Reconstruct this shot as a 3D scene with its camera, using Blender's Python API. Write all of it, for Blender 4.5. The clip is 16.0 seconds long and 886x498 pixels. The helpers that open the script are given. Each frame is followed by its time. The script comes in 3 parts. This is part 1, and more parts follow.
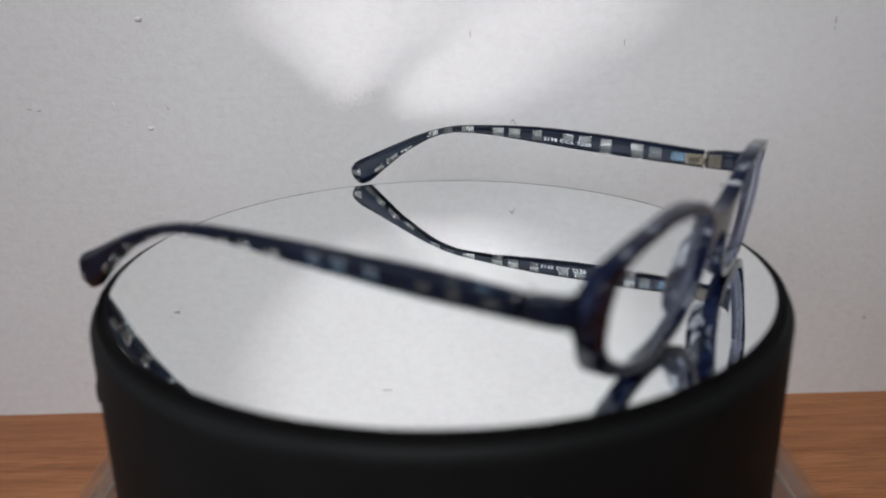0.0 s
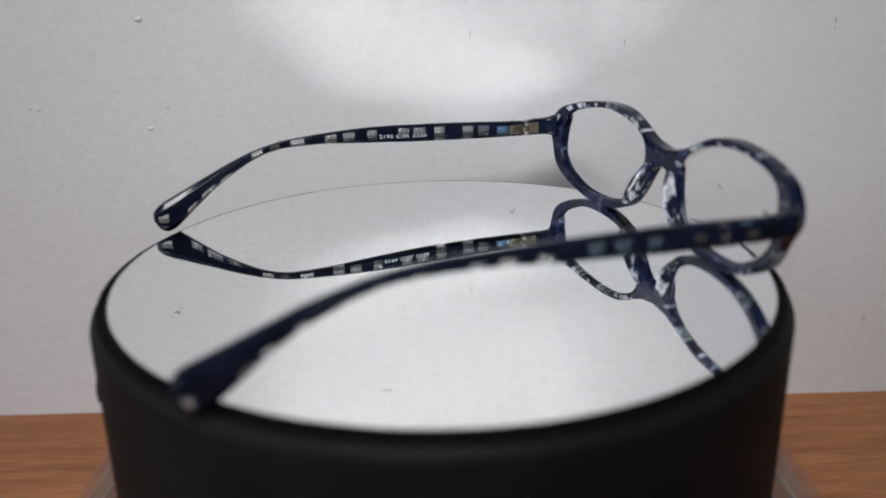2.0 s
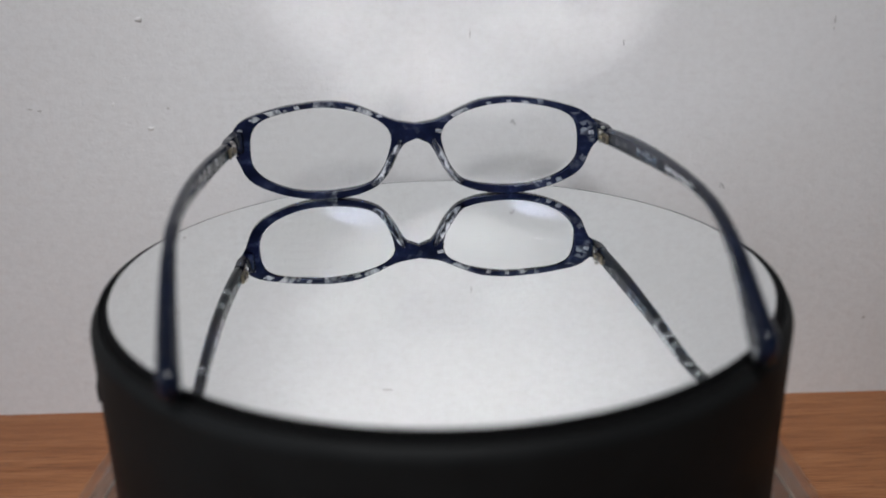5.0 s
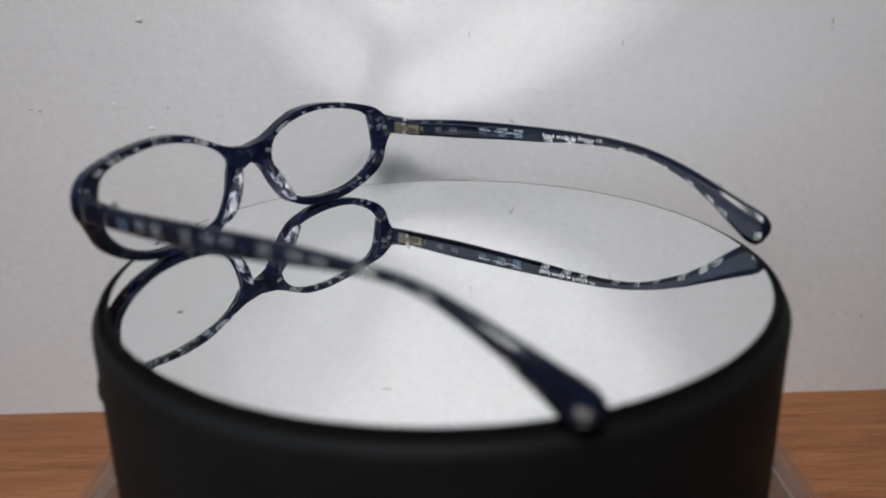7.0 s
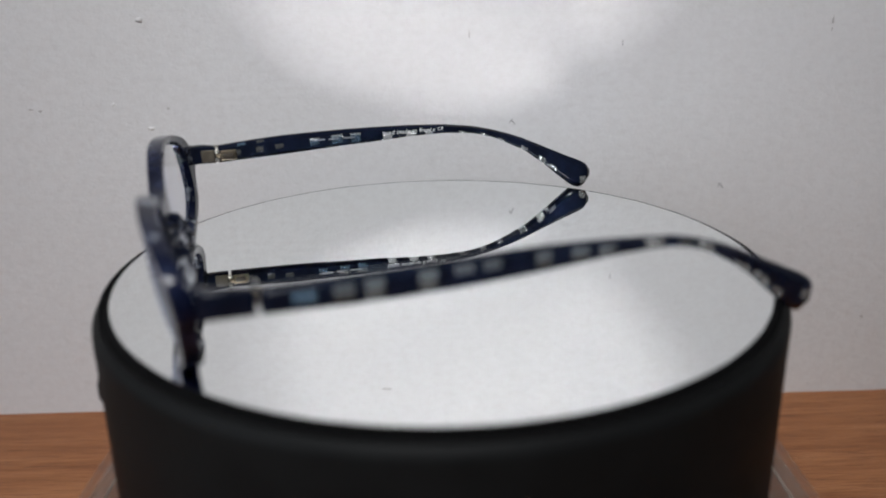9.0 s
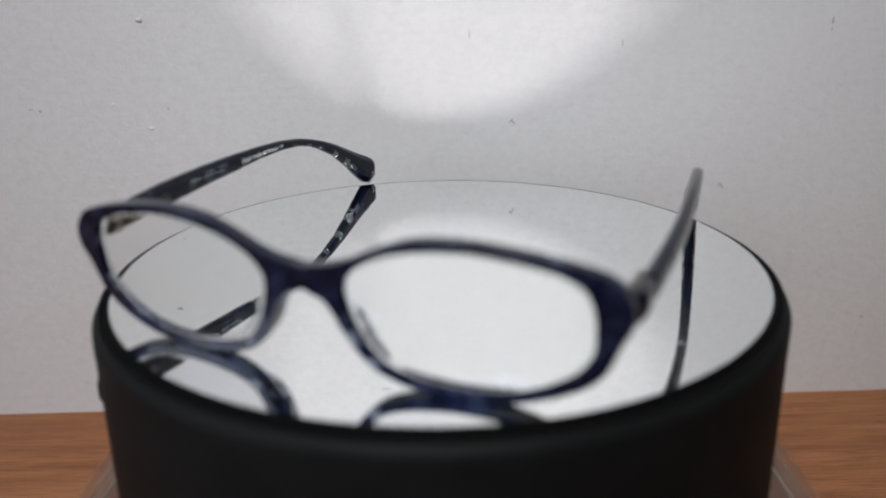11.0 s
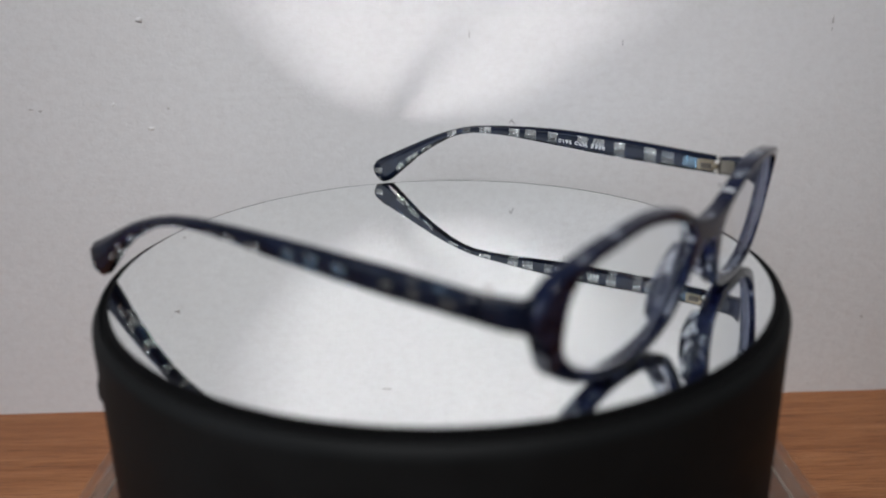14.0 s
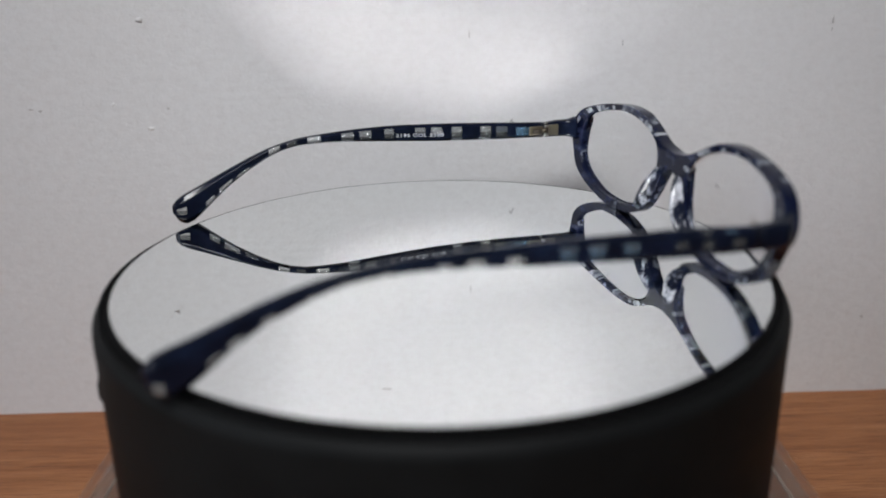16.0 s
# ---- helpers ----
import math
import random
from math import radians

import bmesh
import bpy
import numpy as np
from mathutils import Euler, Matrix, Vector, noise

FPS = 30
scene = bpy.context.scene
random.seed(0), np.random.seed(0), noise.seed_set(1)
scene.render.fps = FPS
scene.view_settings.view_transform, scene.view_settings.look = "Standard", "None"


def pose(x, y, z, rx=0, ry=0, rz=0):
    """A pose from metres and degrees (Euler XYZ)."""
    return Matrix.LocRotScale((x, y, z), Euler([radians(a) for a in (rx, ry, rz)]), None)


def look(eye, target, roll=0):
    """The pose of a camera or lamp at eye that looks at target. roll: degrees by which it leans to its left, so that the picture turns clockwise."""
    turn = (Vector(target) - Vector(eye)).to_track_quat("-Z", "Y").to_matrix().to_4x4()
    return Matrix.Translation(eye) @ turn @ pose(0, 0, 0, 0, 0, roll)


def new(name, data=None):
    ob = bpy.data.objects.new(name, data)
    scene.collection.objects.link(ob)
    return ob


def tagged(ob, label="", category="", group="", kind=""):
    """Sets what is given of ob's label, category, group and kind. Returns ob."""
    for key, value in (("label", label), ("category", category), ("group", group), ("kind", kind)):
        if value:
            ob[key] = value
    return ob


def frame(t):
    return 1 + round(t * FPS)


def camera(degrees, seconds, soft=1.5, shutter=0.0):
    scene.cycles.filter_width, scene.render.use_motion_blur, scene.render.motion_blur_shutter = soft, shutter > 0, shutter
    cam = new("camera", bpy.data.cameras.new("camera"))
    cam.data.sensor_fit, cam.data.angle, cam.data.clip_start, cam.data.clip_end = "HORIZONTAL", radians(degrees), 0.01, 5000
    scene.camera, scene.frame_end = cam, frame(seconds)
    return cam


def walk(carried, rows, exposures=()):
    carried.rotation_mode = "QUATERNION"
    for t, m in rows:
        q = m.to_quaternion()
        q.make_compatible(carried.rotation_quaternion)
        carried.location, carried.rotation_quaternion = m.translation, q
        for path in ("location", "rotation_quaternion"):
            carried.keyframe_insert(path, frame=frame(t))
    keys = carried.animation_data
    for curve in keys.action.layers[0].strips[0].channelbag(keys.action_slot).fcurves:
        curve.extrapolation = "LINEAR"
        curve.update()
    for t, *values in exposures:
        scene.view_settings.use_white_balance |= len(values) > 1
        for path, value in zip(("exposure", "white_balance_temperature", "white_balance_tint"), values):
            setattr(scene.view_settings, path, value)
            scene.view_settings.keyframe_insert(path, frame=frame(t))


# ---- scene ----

R = 0.1            # radius of the mirror, metres
ZM = 0.1215        # height of the mirror over the table
SPIN = 25.334      # degrees a second
WALL_TURN = 1.26   # the wall runs a little askew
WALL_Y = 0.1205

cam = camera(55.95, 16.0, soft=1.8)
cam.data.dof.use_dof = True
cam.data.dof.focus_distance = 0.335
cam.data.dof.aperture_fstop = 6.4
EYE = Vector((0.0005, -0.2479, 0.0914 + ZM))


def aim(pan, tilt, back):
    """The camera's pose: degrees to the right and downwards, and metres drawn back."""
    way = Vector((math.sin(radians(pan)) * math.cos(radians(tilt)), math.cos(radians(pan)) * math.cos(radians(tilt)), -math.sin(radians(tilt))))
    return look(EYE - way * back, EYE + way, -0.954)


# it settles back by a hair between the fourth and the sixth second
CLOSE, SETTLED = aim(0, 19.414, 0), aim(0.057, 19.451, 0.00183)
walk(cam, [(0.0, CLOSE), (4.2, CLOSE), (6.3, SETTLED), (16.0, SETTLED)])

# ---- light ----
# the mirror throws the lamp's light up the wall
scene.cycles.caustics_reflective = True
scene.cycles.blur_glossy = 0.0
scene.cycles.sample_clamp_indirect = 0.0
world = bpy.data.worlds.new("world")
world.use_nodes = True
scene.world = world
sky = world.node_tree.nodes.new("ShaderNodeTexSky")
sky.sky_type, sky.sun_disc = "NISHITA", False
sky.sun_elevation, sky.sun_rotation = radians(30), radians(120)
world.node_tree.links.new(sky.outputs[0], world.node_tree.nodes["Background"].inputs[0])
world.node_tree.nodes["Background"].inputs[1].default_value = 0.1


def area(name, eye, target, size, watts, colour, size_y=None, spread=180):
    lamp = bpy.data.lights.new(name, "AREA")
    lamp.shape = "RECTANGLE" if size_y else "DISK"
    lamp.size = size
    if size_y:
        lamp.size_y = size_y
    lamp.energy, lamp.color, lamp.spread = watts, colour, radians(spread)
    ob = new(name, lamp)
    ob.matrix_world = look(eye, target)
    return ob


LAMP_AT = Vector((-0.085, -0.50, ZM + 0.69))
area("desk_lamp_light", LAMP_AT, (0.012, 0.030, ZM + 0.03), 0.29, 0.725, (0.962, 0.970, 0.988), None, 58)
# added fill that lifts the room's ambient light, set before an invented opening
area("ambient_fill_light", (-1.66, -0.9, 0.75), (0, -0.9, 0.6), 1.2, 12.0, (0.870, 0.912, 1.0), 1.3)


# ---- materials ----
class Nodes:
    """A node material and short ways to add to it."""

    def __init__(self, name):
        self.mat = bpy.data.materials.new(name)
        self.mat.use_nodes = True
        self.tree = self.mat.node_tree
        self.bsdf = self.tree.nodes["Principled BSDF"]
        self.out = self.tree.nodes["Material Output"]

    def add(self, kind, **values):
        n = self.tree.nodes.new(kind)
        for key, v in values.items():
            n.inputs[key.replace("_", " ")].default_value = v
        return n

    def link(self, a, b):
        self.tree.links.new(a, b)

    def coords(self, scale=(1, 1, 1)):
        c = self.add("ShaderNodeTexCoord")
        m = self.add("ShaderNodeMapping", Scale=scale)
        self.link(c.outputs["Object"], m.inputs["Vector"])
        return m.outputs["Vector"]

    def noise(self, vec, scale, detail=4.0, rough=0.55):
        n = self.add("ShaderNodeTexNoise", Scale=scale, Detail=detail, Roughness=rough)
        self.link(vec, n.inputs["Vector"])
        return n.outputs["Fac"]

    def ramp(self, fac, stops):
        r = self.add("ShaderNodeValToRGB")
        els = r.color_ramp.elements
        while len(els) < len(stops):
            els.new(0.5)
        for e, (at, c) in zip(els, stops):
            e.position = at
            e.color = (*c, 1) if len(c) == 3 else c
        self.link(fac, r.inputs["Fac"])
        return r.outputs["Color"]

    def mix(self, fac, a, b, how="MIX"):
        m = self.tree.nodes.new("ShaderNodeMix")
        m.data_type, m.blend_type = "RGBA", how
        for src, slot in ((fac, 0), (a, 6), (b, 7)):
            if isinstance(src, (int, float)):
                m.inputs[slot].default_value = src
            elif isinstance(src, tuple):
                m.inputs[slot].default_value = (*src, 1)
            else:
                self.link(src, m.inputs[slot])
        return m.outputs[2]

    def bump(self, height, strength, distance):
        b = self.add("ShaderNodeBump", Strength=strength, Distance=distance)
        self.link(height, b.inputs["Height"])
        self.link(b.outputs["Normal"], self.bsdf.inputs["Normal"])
        return b

    def set(self, **values):
        for key, v in values.items():
            slot = self.bsdf.inputs[key.replace("_", " ")]
            if hasattr(v, "is_output"):
                self.link(v, slot)
            elif isinstance(v, tuple):
                slot.default_value = (*v, 1)
            else:
                slot.default_value = v
        return self


def grey(v):
    return (v, v, v)


def plaster_material():
    """White paint over trowelled plaster: soft lumps, swirls, drag marks and small pits."""
    n = Nodes("painted_plaster")
    v = n.coords()
    big = n.noise(v, 9, 3)
    blotch = n.noise(n.coords((1, 1, 1.4)), 190, 4, 0.6)
    drag = n.noise(n.coords((1, 1, 2.0)), 130, 4, 0.6)
    mid = n.noise(n.coords((1, 1, 1.3)), 400, 3, 0.6)
    fine = n.noise(v, 800, 3, 0.6)
    lumps = n.ramp(n.noise(n.coords((1, 1, 1.3)), 70, 3, 0.55), [(0.50, grey(0)), (0.72, grey(1))])
    pits = n.ramp(n.noise(v, 150, 2, 0.5), [(0.24, grey(0)), (0.36, grey(1))])
    base = n.mix(n.ramp(big, [(0.3, grey(0)), (0.7, grey(1))]), (0.706, 0.696, 0.694), (0.750, 0.746, 0.749))
    base = n.mix(n.ramp(blotch, [(0.34, grey(0.30)), (0.58, grey(0))]), base, (0.632, 0.614, 0.607))
    base = n.mix(n.ramp(mid, [(0.34, grey(0.20)), (0.55, grey(0))]), base, (0.612, 0.596, 0.590))
    base = n.mix(n.ramp(drag, [(0.30, grey(0.25)), (0.45, grey(0))]), base, (0.60, 0.582, 0.573))
    both = n.mix(0.22, n.mix(0.5, n.mix(0.5, mid, blotch), drag), fine)
    both = n.mix(0.15, both, pits)
    both = n.mix(0.10, both, lumps)
    n.bump(both, 0.52, 0.0016)
    return n.set(Base_Color=base, Roughness=0.75).mat


def wood_material():
    """Orange oak with fine, straight grain along x: broad bands, thin dark lines and short pores."""
    n = Nodes("oak_laminate")
    bands = n.noise(n.coords((1.4, 22, 22)), 7, 5, 0.6)
    lines = n.noise(n.coords((4.5, 80, 80)), 8, 6, 0.74)
    pores = n.noise(n.coords((9, 330, 330)), 7, 3, 0.65)
    big = n.noise(n.coords((1, 5, 1)), 7, 3)
    base = n.ramp(bands, [(0.30, (0.25, 0.092, 0.034)), (0.50, (0.40, 0.165, 0.066)), (0.70, (0.49, 0.225, 0.100))])
    base = n.mix(n.ramp(lines, [(0.36, grey(0.55)), (0.50, grey(0))]), base, (0.18, 0.062, 0.024))
    base = n.mix(n.ramp(lines, [(0.56, grey(0)), (0.72, grey(0.45))]), base, (0.56, 0.285, 0.145))
    base = n.mix(n.ramp(pores, [(0.34, grey(0.6)), (0.47, grey(0))]), base, (0.12, 0.036, 0.015))
    base = n.mix(n.ramp(big, [(0.35, grey(0.35)), (0.65, grey(0))]), base, (0.27, 0.098, 0.038))
    n.bump(n.mix(0.5, pores, lines), 0.35, 0.0004)
    return n.set(Base_Color=base, Roughness=0.5, Specular_IOR_Level=0.22).mat


def black_plastic(name, base, rough, grain=1200):
    n = Nodes(name)
    v = n.coords()
    g = n.noise(v, grain, 2)
    smear = n.noise(v, 35, 4)
    n.bump(g, 0.10, 0.00012)
    n.set(Base_Color=n.mix(n.ramp(smear, [(0.4, grey(0)), (0.75, grey(1))]), base, tuple(c * 1.5 for c in base)))
    return n.set(Specular_IOR_Level=0.09, Roughness=n.ramp(smear, [(0.3, grey(rough - 0.05)), (0.7, grey(rough + 0.07))])).mat


def mirror_material():
    n = Nodes("silvered_mirror")
    return n.set(Base_Color=(0.955, 0.972, 0.964), Metallic=1.0, Roughness=0.004).mat


def acetate_material():
    """Navy acetate."""
    n = Nodes("navy_acetate")
    v = n.coords()
    c = n.noise(v, 120, 3)
    base = n.ramp(c, [(0.3, (0.0040, 0.0056, 0.0120)), (0.6, (0.0058, 0.0088, 0.0205)), (0.8, (0.010, 0.0155, 0.036))])
    n.bump(n.noise(v, 260, 2), 0.06, 0.0004)
    return n.set(Base_Color=base, Roughness=0.12, Specular_IOR_Level=0.21).mat


def checked_acetate_material(name, fleck, spread):
    """Navy acetate with cloudy pale flecks set into it."""
    n = Nodes(name)
    v = n.coords((1, 1, 1.25))
    warp = n.add("ShaderNodeTexNoise", Scale=170.0, Detail=3.0)
    n.link(v, warp.inputs["Vector"])
    moved = n.add("ShaderNodeVectorMath")
    moved.operation = "MULTIPLY_ADD"
    moved.inputs[1].default_value = (0.007, 0.007, 0.007)
    n.link(warp.outputs["Color"], moved.inputs[0])
    n.link(v, moved.inputs[2])
    cell = n.add("ShaderNodeTexVoronoi", Scale=250.0, Randomness=0.8)
    cell.distance = "CHEBYCHEV"
    n.link(moved.outputs[0], cell.inputs["Vector"])
    pick = n.ramp(cell.outputs["Color"], [(0.64, grey(0)), (0.70, grey(0.85))])
    area_pick = n.ramp(n.noise(v, 75, 2), [(0.50 - spread, grey(0)), (0.58 - spread, grey(1))])
    soft = n.ramp(n.noise(v, 300, 3), [(0.35, grey(0.15)), (0.7, grey(0.9))])
    fac = n.mix(1.0, n.mix(1.0, pick, area_pick, "MULTIPLY"), soft, "MULTIPLY")
    cloud = n.ramp(n.noise(moved.outputs[0], 130, 4, 0.6), [(0.36, (0.0026, 0.0042, 0.0150)), (0.53, (0.0052, 0.0080, 0.0250)), (0.66, (0.020, 0.026, 0.056)), (0.78, (0.085, 0.094, 0.130))])
    base = n.mix(fac, cloud, fleck)
    n.bump(n.noise(v, 240, 2), 0.06, 0.0004)
    return n.set(Base_Color=base, Roughness=0.09, Specular_IOR_Level=0.22).mat


def pearl_material(name, dark, pale, scale=420, at=0.34, soft=0.32, tall=0.7):
    """Cloudy pale acetate over the dark sheet, with a polished skin."""
    n = Nodes(name)
    c = n.noise(n.coords((1, 1, tall)), scale, 4, 0.6)
    base = n.ramp(c, [(at, dark), (at + soft, pale)])
    return n.set(Base_Color=base, Roughness=0.14, Specular_IOR_Level=0.4).mat


def clear(name, tint, cloudy, base, gloss=1.0, ior=1.47):
    """A clear sheet: light goes straight through, with a true reflection at its skin."""
    n = Nodes(name)
    t = n.add("ShaderNodeBsdfTransparent", Color=(*tint, 1))
    d = n.add("ShaderNodeBsdfDiffuse", Color=(*base, 1))
    body = n.add("ShaderNodeMixShader", Fac=cloudy)
    n.link(t.outputs[0], body.inputs[1])
    n.link(d.outputs[0], body.inputs[2])
    g = n.add("ShaderNodeBsdfGlossy", Roughness=0.03)
    lw = n.add("ShaderNodeLayerWeight", Blend=0.5)
    p5 = n.add("ShaderNodeMath")
    p5.operation = "POWER"
    p5.inputs[1].default_value = 5.0
    n.link(lw.outputs["Facing"], p5.inputs[0])
    f0 = ((ior - 1) / (ior + 1)) ** 2
    m = n.add("ShaderNodeMath")
    m.operation = "MULTIPLY_ADD"
    m.inputs[1].default_value = gloss * (1 - f0)
    m.inputs[2].default_value = gloss * f0
    n.link(p5.outputs[0], m.inputs[0])
    s = n.add("ShaderNodeMixShader")
    n.link(m.outputs[0], s.inputs[0])
    n.link(body.outputs[0], s.inputs[1])
    n.link(g.outputs[0], s.inputs[2])
    n.link(s.outputs[0], n.out.inputs["Surface"])
    return n.mat


def lens_material():
    """Spectacle glass with a bluish anti-reflection coating."""
    n = Nodes("spectacle_lens")
    through_glass = n.add("ShaderNodeBsdfRefraction", Color=(0.992, 0.995, 0.993, 1), Roughness=0.0, IOR=1.45)
    coat = n.add("ShaderNodeBsdfGlossy", Color=(0.66, 0.74, 1.0, 1), Roughness=0.06)
    fresnel = n.add("ShaderNodeFresnel", IOR=1.18)
    s = n.add("ShaderNodeMixShader")
    n.link(fresnel.outputs[0], s.inputs[0])
    n.link(through_glass.outputs[0], s.inputs[1])
    n.link(coat.outputs[0], s.inputs[2])
    n.link(s.outputs[0], n.out.inputs["Surface"])
    return n.mat


def metal_material(name, base, rough):
    n = Nodes(name)
    v = n.coords()
    return n.set(Base_Color=base, Metallic=1.0, Roughness=n.ramp(n.noise(v, 900, 2), [(0.3, grey(rough)), (0.7, grey(rough + 0.2))])).mat


def plain(name, base, rough=0.6, vary=0.15, scale=20):
    n = Nodes(name)
    c = n.noise(n.coords(), scale, 4)
    return n.set(Base_Color=n.mix(c, tuple(b * (1 - vary) for b in base), tuple(min(1, b * (1 + vary)) for b in base)), Roughness=rough).mat


PLASTER = plaster_material()
WOOD = wood_material()
BODY = black_plastic("satin_black_plastic", (0.0069, 0.0073, 0.0075), 0.56)
GROOVE = black_plastic("ring_black", (0.003, 0.003, 0.0033), 0.7)
BUTTON = black_plastic("black_button_plastic", (0.012, 0.012, 0.013), 0.35)
MIRROR = mirror_material()
NAVY = acetate_material()
FLECKED = checked_acetate_material("flecked_acetate", (0.26, 0.28, 0.31), -0.025)
# the pads' pale streaks are acetate pattern and painted-in highlights together
PAD = pearl_material("streaked_glint_acetate", (0.006, 0.009, 0.022), (0.58, 0.59, 0.63), 330, 0.50, 0.14, 0.4)
RIM_PALE = pearl_material("cloudy_white_acetate", (0.06, 0.07, 0.09), (0.46, 0.47, 0.49))
RIM_DIM = pearl_material("cloudy_blue_acetate", (0.025, 0.032, 0.055), (0.22, 0.25, 0.31))
FRONT_ACETATE = checked_acetate_material("dark_front_acetate", (0.040, 0.050, 0.080), 0.0)
PEARL = clear("pale_clear_acetate", (0.88, 0.89, 0.89), 0.30, (0.62, 0.63, 0.62))
DIM = clear("smoky_acetate", (0.40, 0.41, 0.41), 0.5, (0.115, 0.12, 0.122))
HAZY_BLUE = clear("hazy_blue_acetate", (0.35, 0.45, 0.55), 0.5, (0.10, 0.16, 0.23))
CLOUDY = clear("cloudy_acetate", (0.44, 0.47, 0.51), 0.5, (0.16, 0.18, 0.20))
PALE_BLUE = clear("pale_blue_acetate", (0.45, 0.62, 0.75), 0.35, (0.16, 0.30, 0.42))
LENS = lens_material()
BRASS = metal_material("worn_brass", (0.22, 0.185, 0.135), 0.34)
DULL_METAL = plain("dull_brown_metal", (0.085, 0.073, 0.055), 0.4, 0.1)
# dark brown painted for the shade inside the hinge's slot
SLOT_SHADE = plain("slot_shade", (0.05, 0.04, 0.03), 0.5)
STEEL = metal_material("steel", (0.50, 0.48, 0.45), 0.25)
# same acrylic as the top, greyed to paint in the glow of its edges
ACRYLIC_EDGE = clear("edge_glow_acrylic", (0.86, 0.84, 0.81), 0.11, (0.36, 0.35, 0.33))
# pale colour of the strips added to draw a thin line inside each edge
EDGE_PALE = plain("pale_edge_plastic", (0.45, 0.44, 0.41), 0.3, 0.2, 300)
ACRYLIC = clear("scuffed_clear_acrylic", (0.90, 0.87, 0.84), 0.03, (0.50, 0.46, 0.44))
PRINT = plain("white_print", (0.75, 0.76, 0.78), 0.5, 0.05)
WORN_PRINT = plain("worn_grey_print", (0.20, 0.21, 0.235), 0.5, 0.5, 900)
SCRATCH = plain("grey_scratch", (0.30, 0.29, 0.29), 0.8, 0.3, 400)
STAIN = plain("grey_stain", (0.50, 0.48, 0.47), 0.8, 0.3, 400)
CHIP = plain("grey_plaster_chip", (0.63, 0.615, 0.61), 0.8, 0.1, 500)
FILLER = plain("filler_lump", (0.74, 0.73, 0.72), 0.8, 0.05)
ROOM_PAINT = plain("room_paint", (0.56, 0.555, 0.55), 0.8, 0.05, 3)
FLOOR = plain("grey_floor", (0.20, 0.185, 0.17), 0.6, 0.25, 8)


# ---- building helpers ----
def part(name, bm, material, parent, label="", smooth=True):
    me = bpy.data.meshes.new(name)
    bm.normal_update()
    bm.to_mesh(me)
    bm.free()
    for m in material if isinstance(material, (list, tuple)) else [material]:
        me.materials.append(m)
    if smooth:
        me.shade_smooth()
    ob = new(name, me)
    ob.parent = parent
    if label:
        tagged(ob, label)
    return ob


def thing(name, at, label, category, kind="", group=""):
    ob = new(name)
    ob.matrix_world = at
    return tagged(ob, label, category, group, kind)


def box(size, at=(0, 0, 0), bevel=0.0, seg=2, turn=None):
    bm = bmesh.new()
    bmesh.ops.create_cube(bm, size=1)
    m = Matrix.Translation(at)
    if turn is not None:
        m = m @ turn
    bmesh.ops.transform(bm, matrix=m @ Matrix.Diagonal((*size, 1)), verts=bm.verts)
    if bevel:
        bmesh.ops.bevel(bm, geom=bm.edges[:], offset=bevel, segments=seg, profile=0.5, affect="EDGES")
    return bm


def lathe(profile, seg=160, closed=False):
    """A body turned about z from (radius, height) pairs."""
    bm = bmesh.new()
    rings = []
    for r, z in profile:
        if r < 1e-6:
            rings.append([bm.verts.new((0, 0, z))])
        else:
            rings.append([bm.verts.new((r * math.cos(2 * math.pi * i / seg), r * math.sin(2 * math.pi * i / seg), z)) for i in range(seg)])
    for a, b in zip(rings, rings[1:] + ([rings[0]] if closed else [])):
        for i in range(seg):
            j = (i + 1) % seg
            q = [a[i % len(a)], a[j % len(a)], b[j % len(b)], b[i % len(b)]]
            q = [v for k, v in enumerate(q) if v not in q[:k]]
            if len(q) > 2:
                bm.faces.new(q)
    bmesh.ops.recalc_face_normals(bm, faces=bm.faces[:])
    return bm


def curve_round(cx, cz, r, a0, a1, n=7):
    return [(cx + r * math.cos(radians(a0 + (a1 - a0) * i / n)), cz + r * math.sin(radians(a0 + (a1 - a0) * i / n))) for i in range(n + 1)]


def smooth_loop(pts, count):
    """A closed curve through pts (Catmull-Rom), at count even steps."""
    out = []
    n = len(pts)
    for i in range(n):
        p0, p1, p2, p3 = (np.array(pts[(i + k) % n], float) for k in (-1, 0, 1, 2))
        for s in np.linspace(0, 1, 12, endpoint=False):
            out.append(0.5 * (2 * p1 + (p2 - p0) * s + (2 * p0 - 5 * p1 + 4 * p2 - p3) * s ** 2 + (3 * p1 - p0 - 3 * p2 + p3) * s ** 3))
    out = np.array(out + [out[0]])
    d = np.concatenate([[0], np.cumsum(np.hypot(*np.diff(out, axis=0).T))])
    at = np.linspace(0, d[-1], count, endpoint=False)
    return np.stack([np.interp(at, d, out[:, k]) for k in (0, 1)], 1)


# ---- the room ----
TURN = pose(0, WALL_Y, 0, 0, 0, WALL_TURN)   # the wall's own space: its face is y = 0


def setting(name, bm, material, label, category, smooth=False):
    ob = part(name, bm, material, None, "", smooth)
    ob.matrix_world = TURN
    return tagged(ob, label, category, kind="structure")


setting("wall_north", box((3.4, 0.12, 2.6), (0, 0.06, 0.56)), PLASTER, "white painted plaster wall with orange-peel texture", "wall")
setting("wall_south", box((3.4, 0.12, 2.6), (0, -3.06, 0.56)), ROOM_PAINT, "plain pale painted wall of the room", "wall")
setting("wall_east", box((0.12, 3.0, 2.6), (1.76, -1.5, 0.56)), ROOM_PAINT, "plain pale painted side wall of the room", "wall")
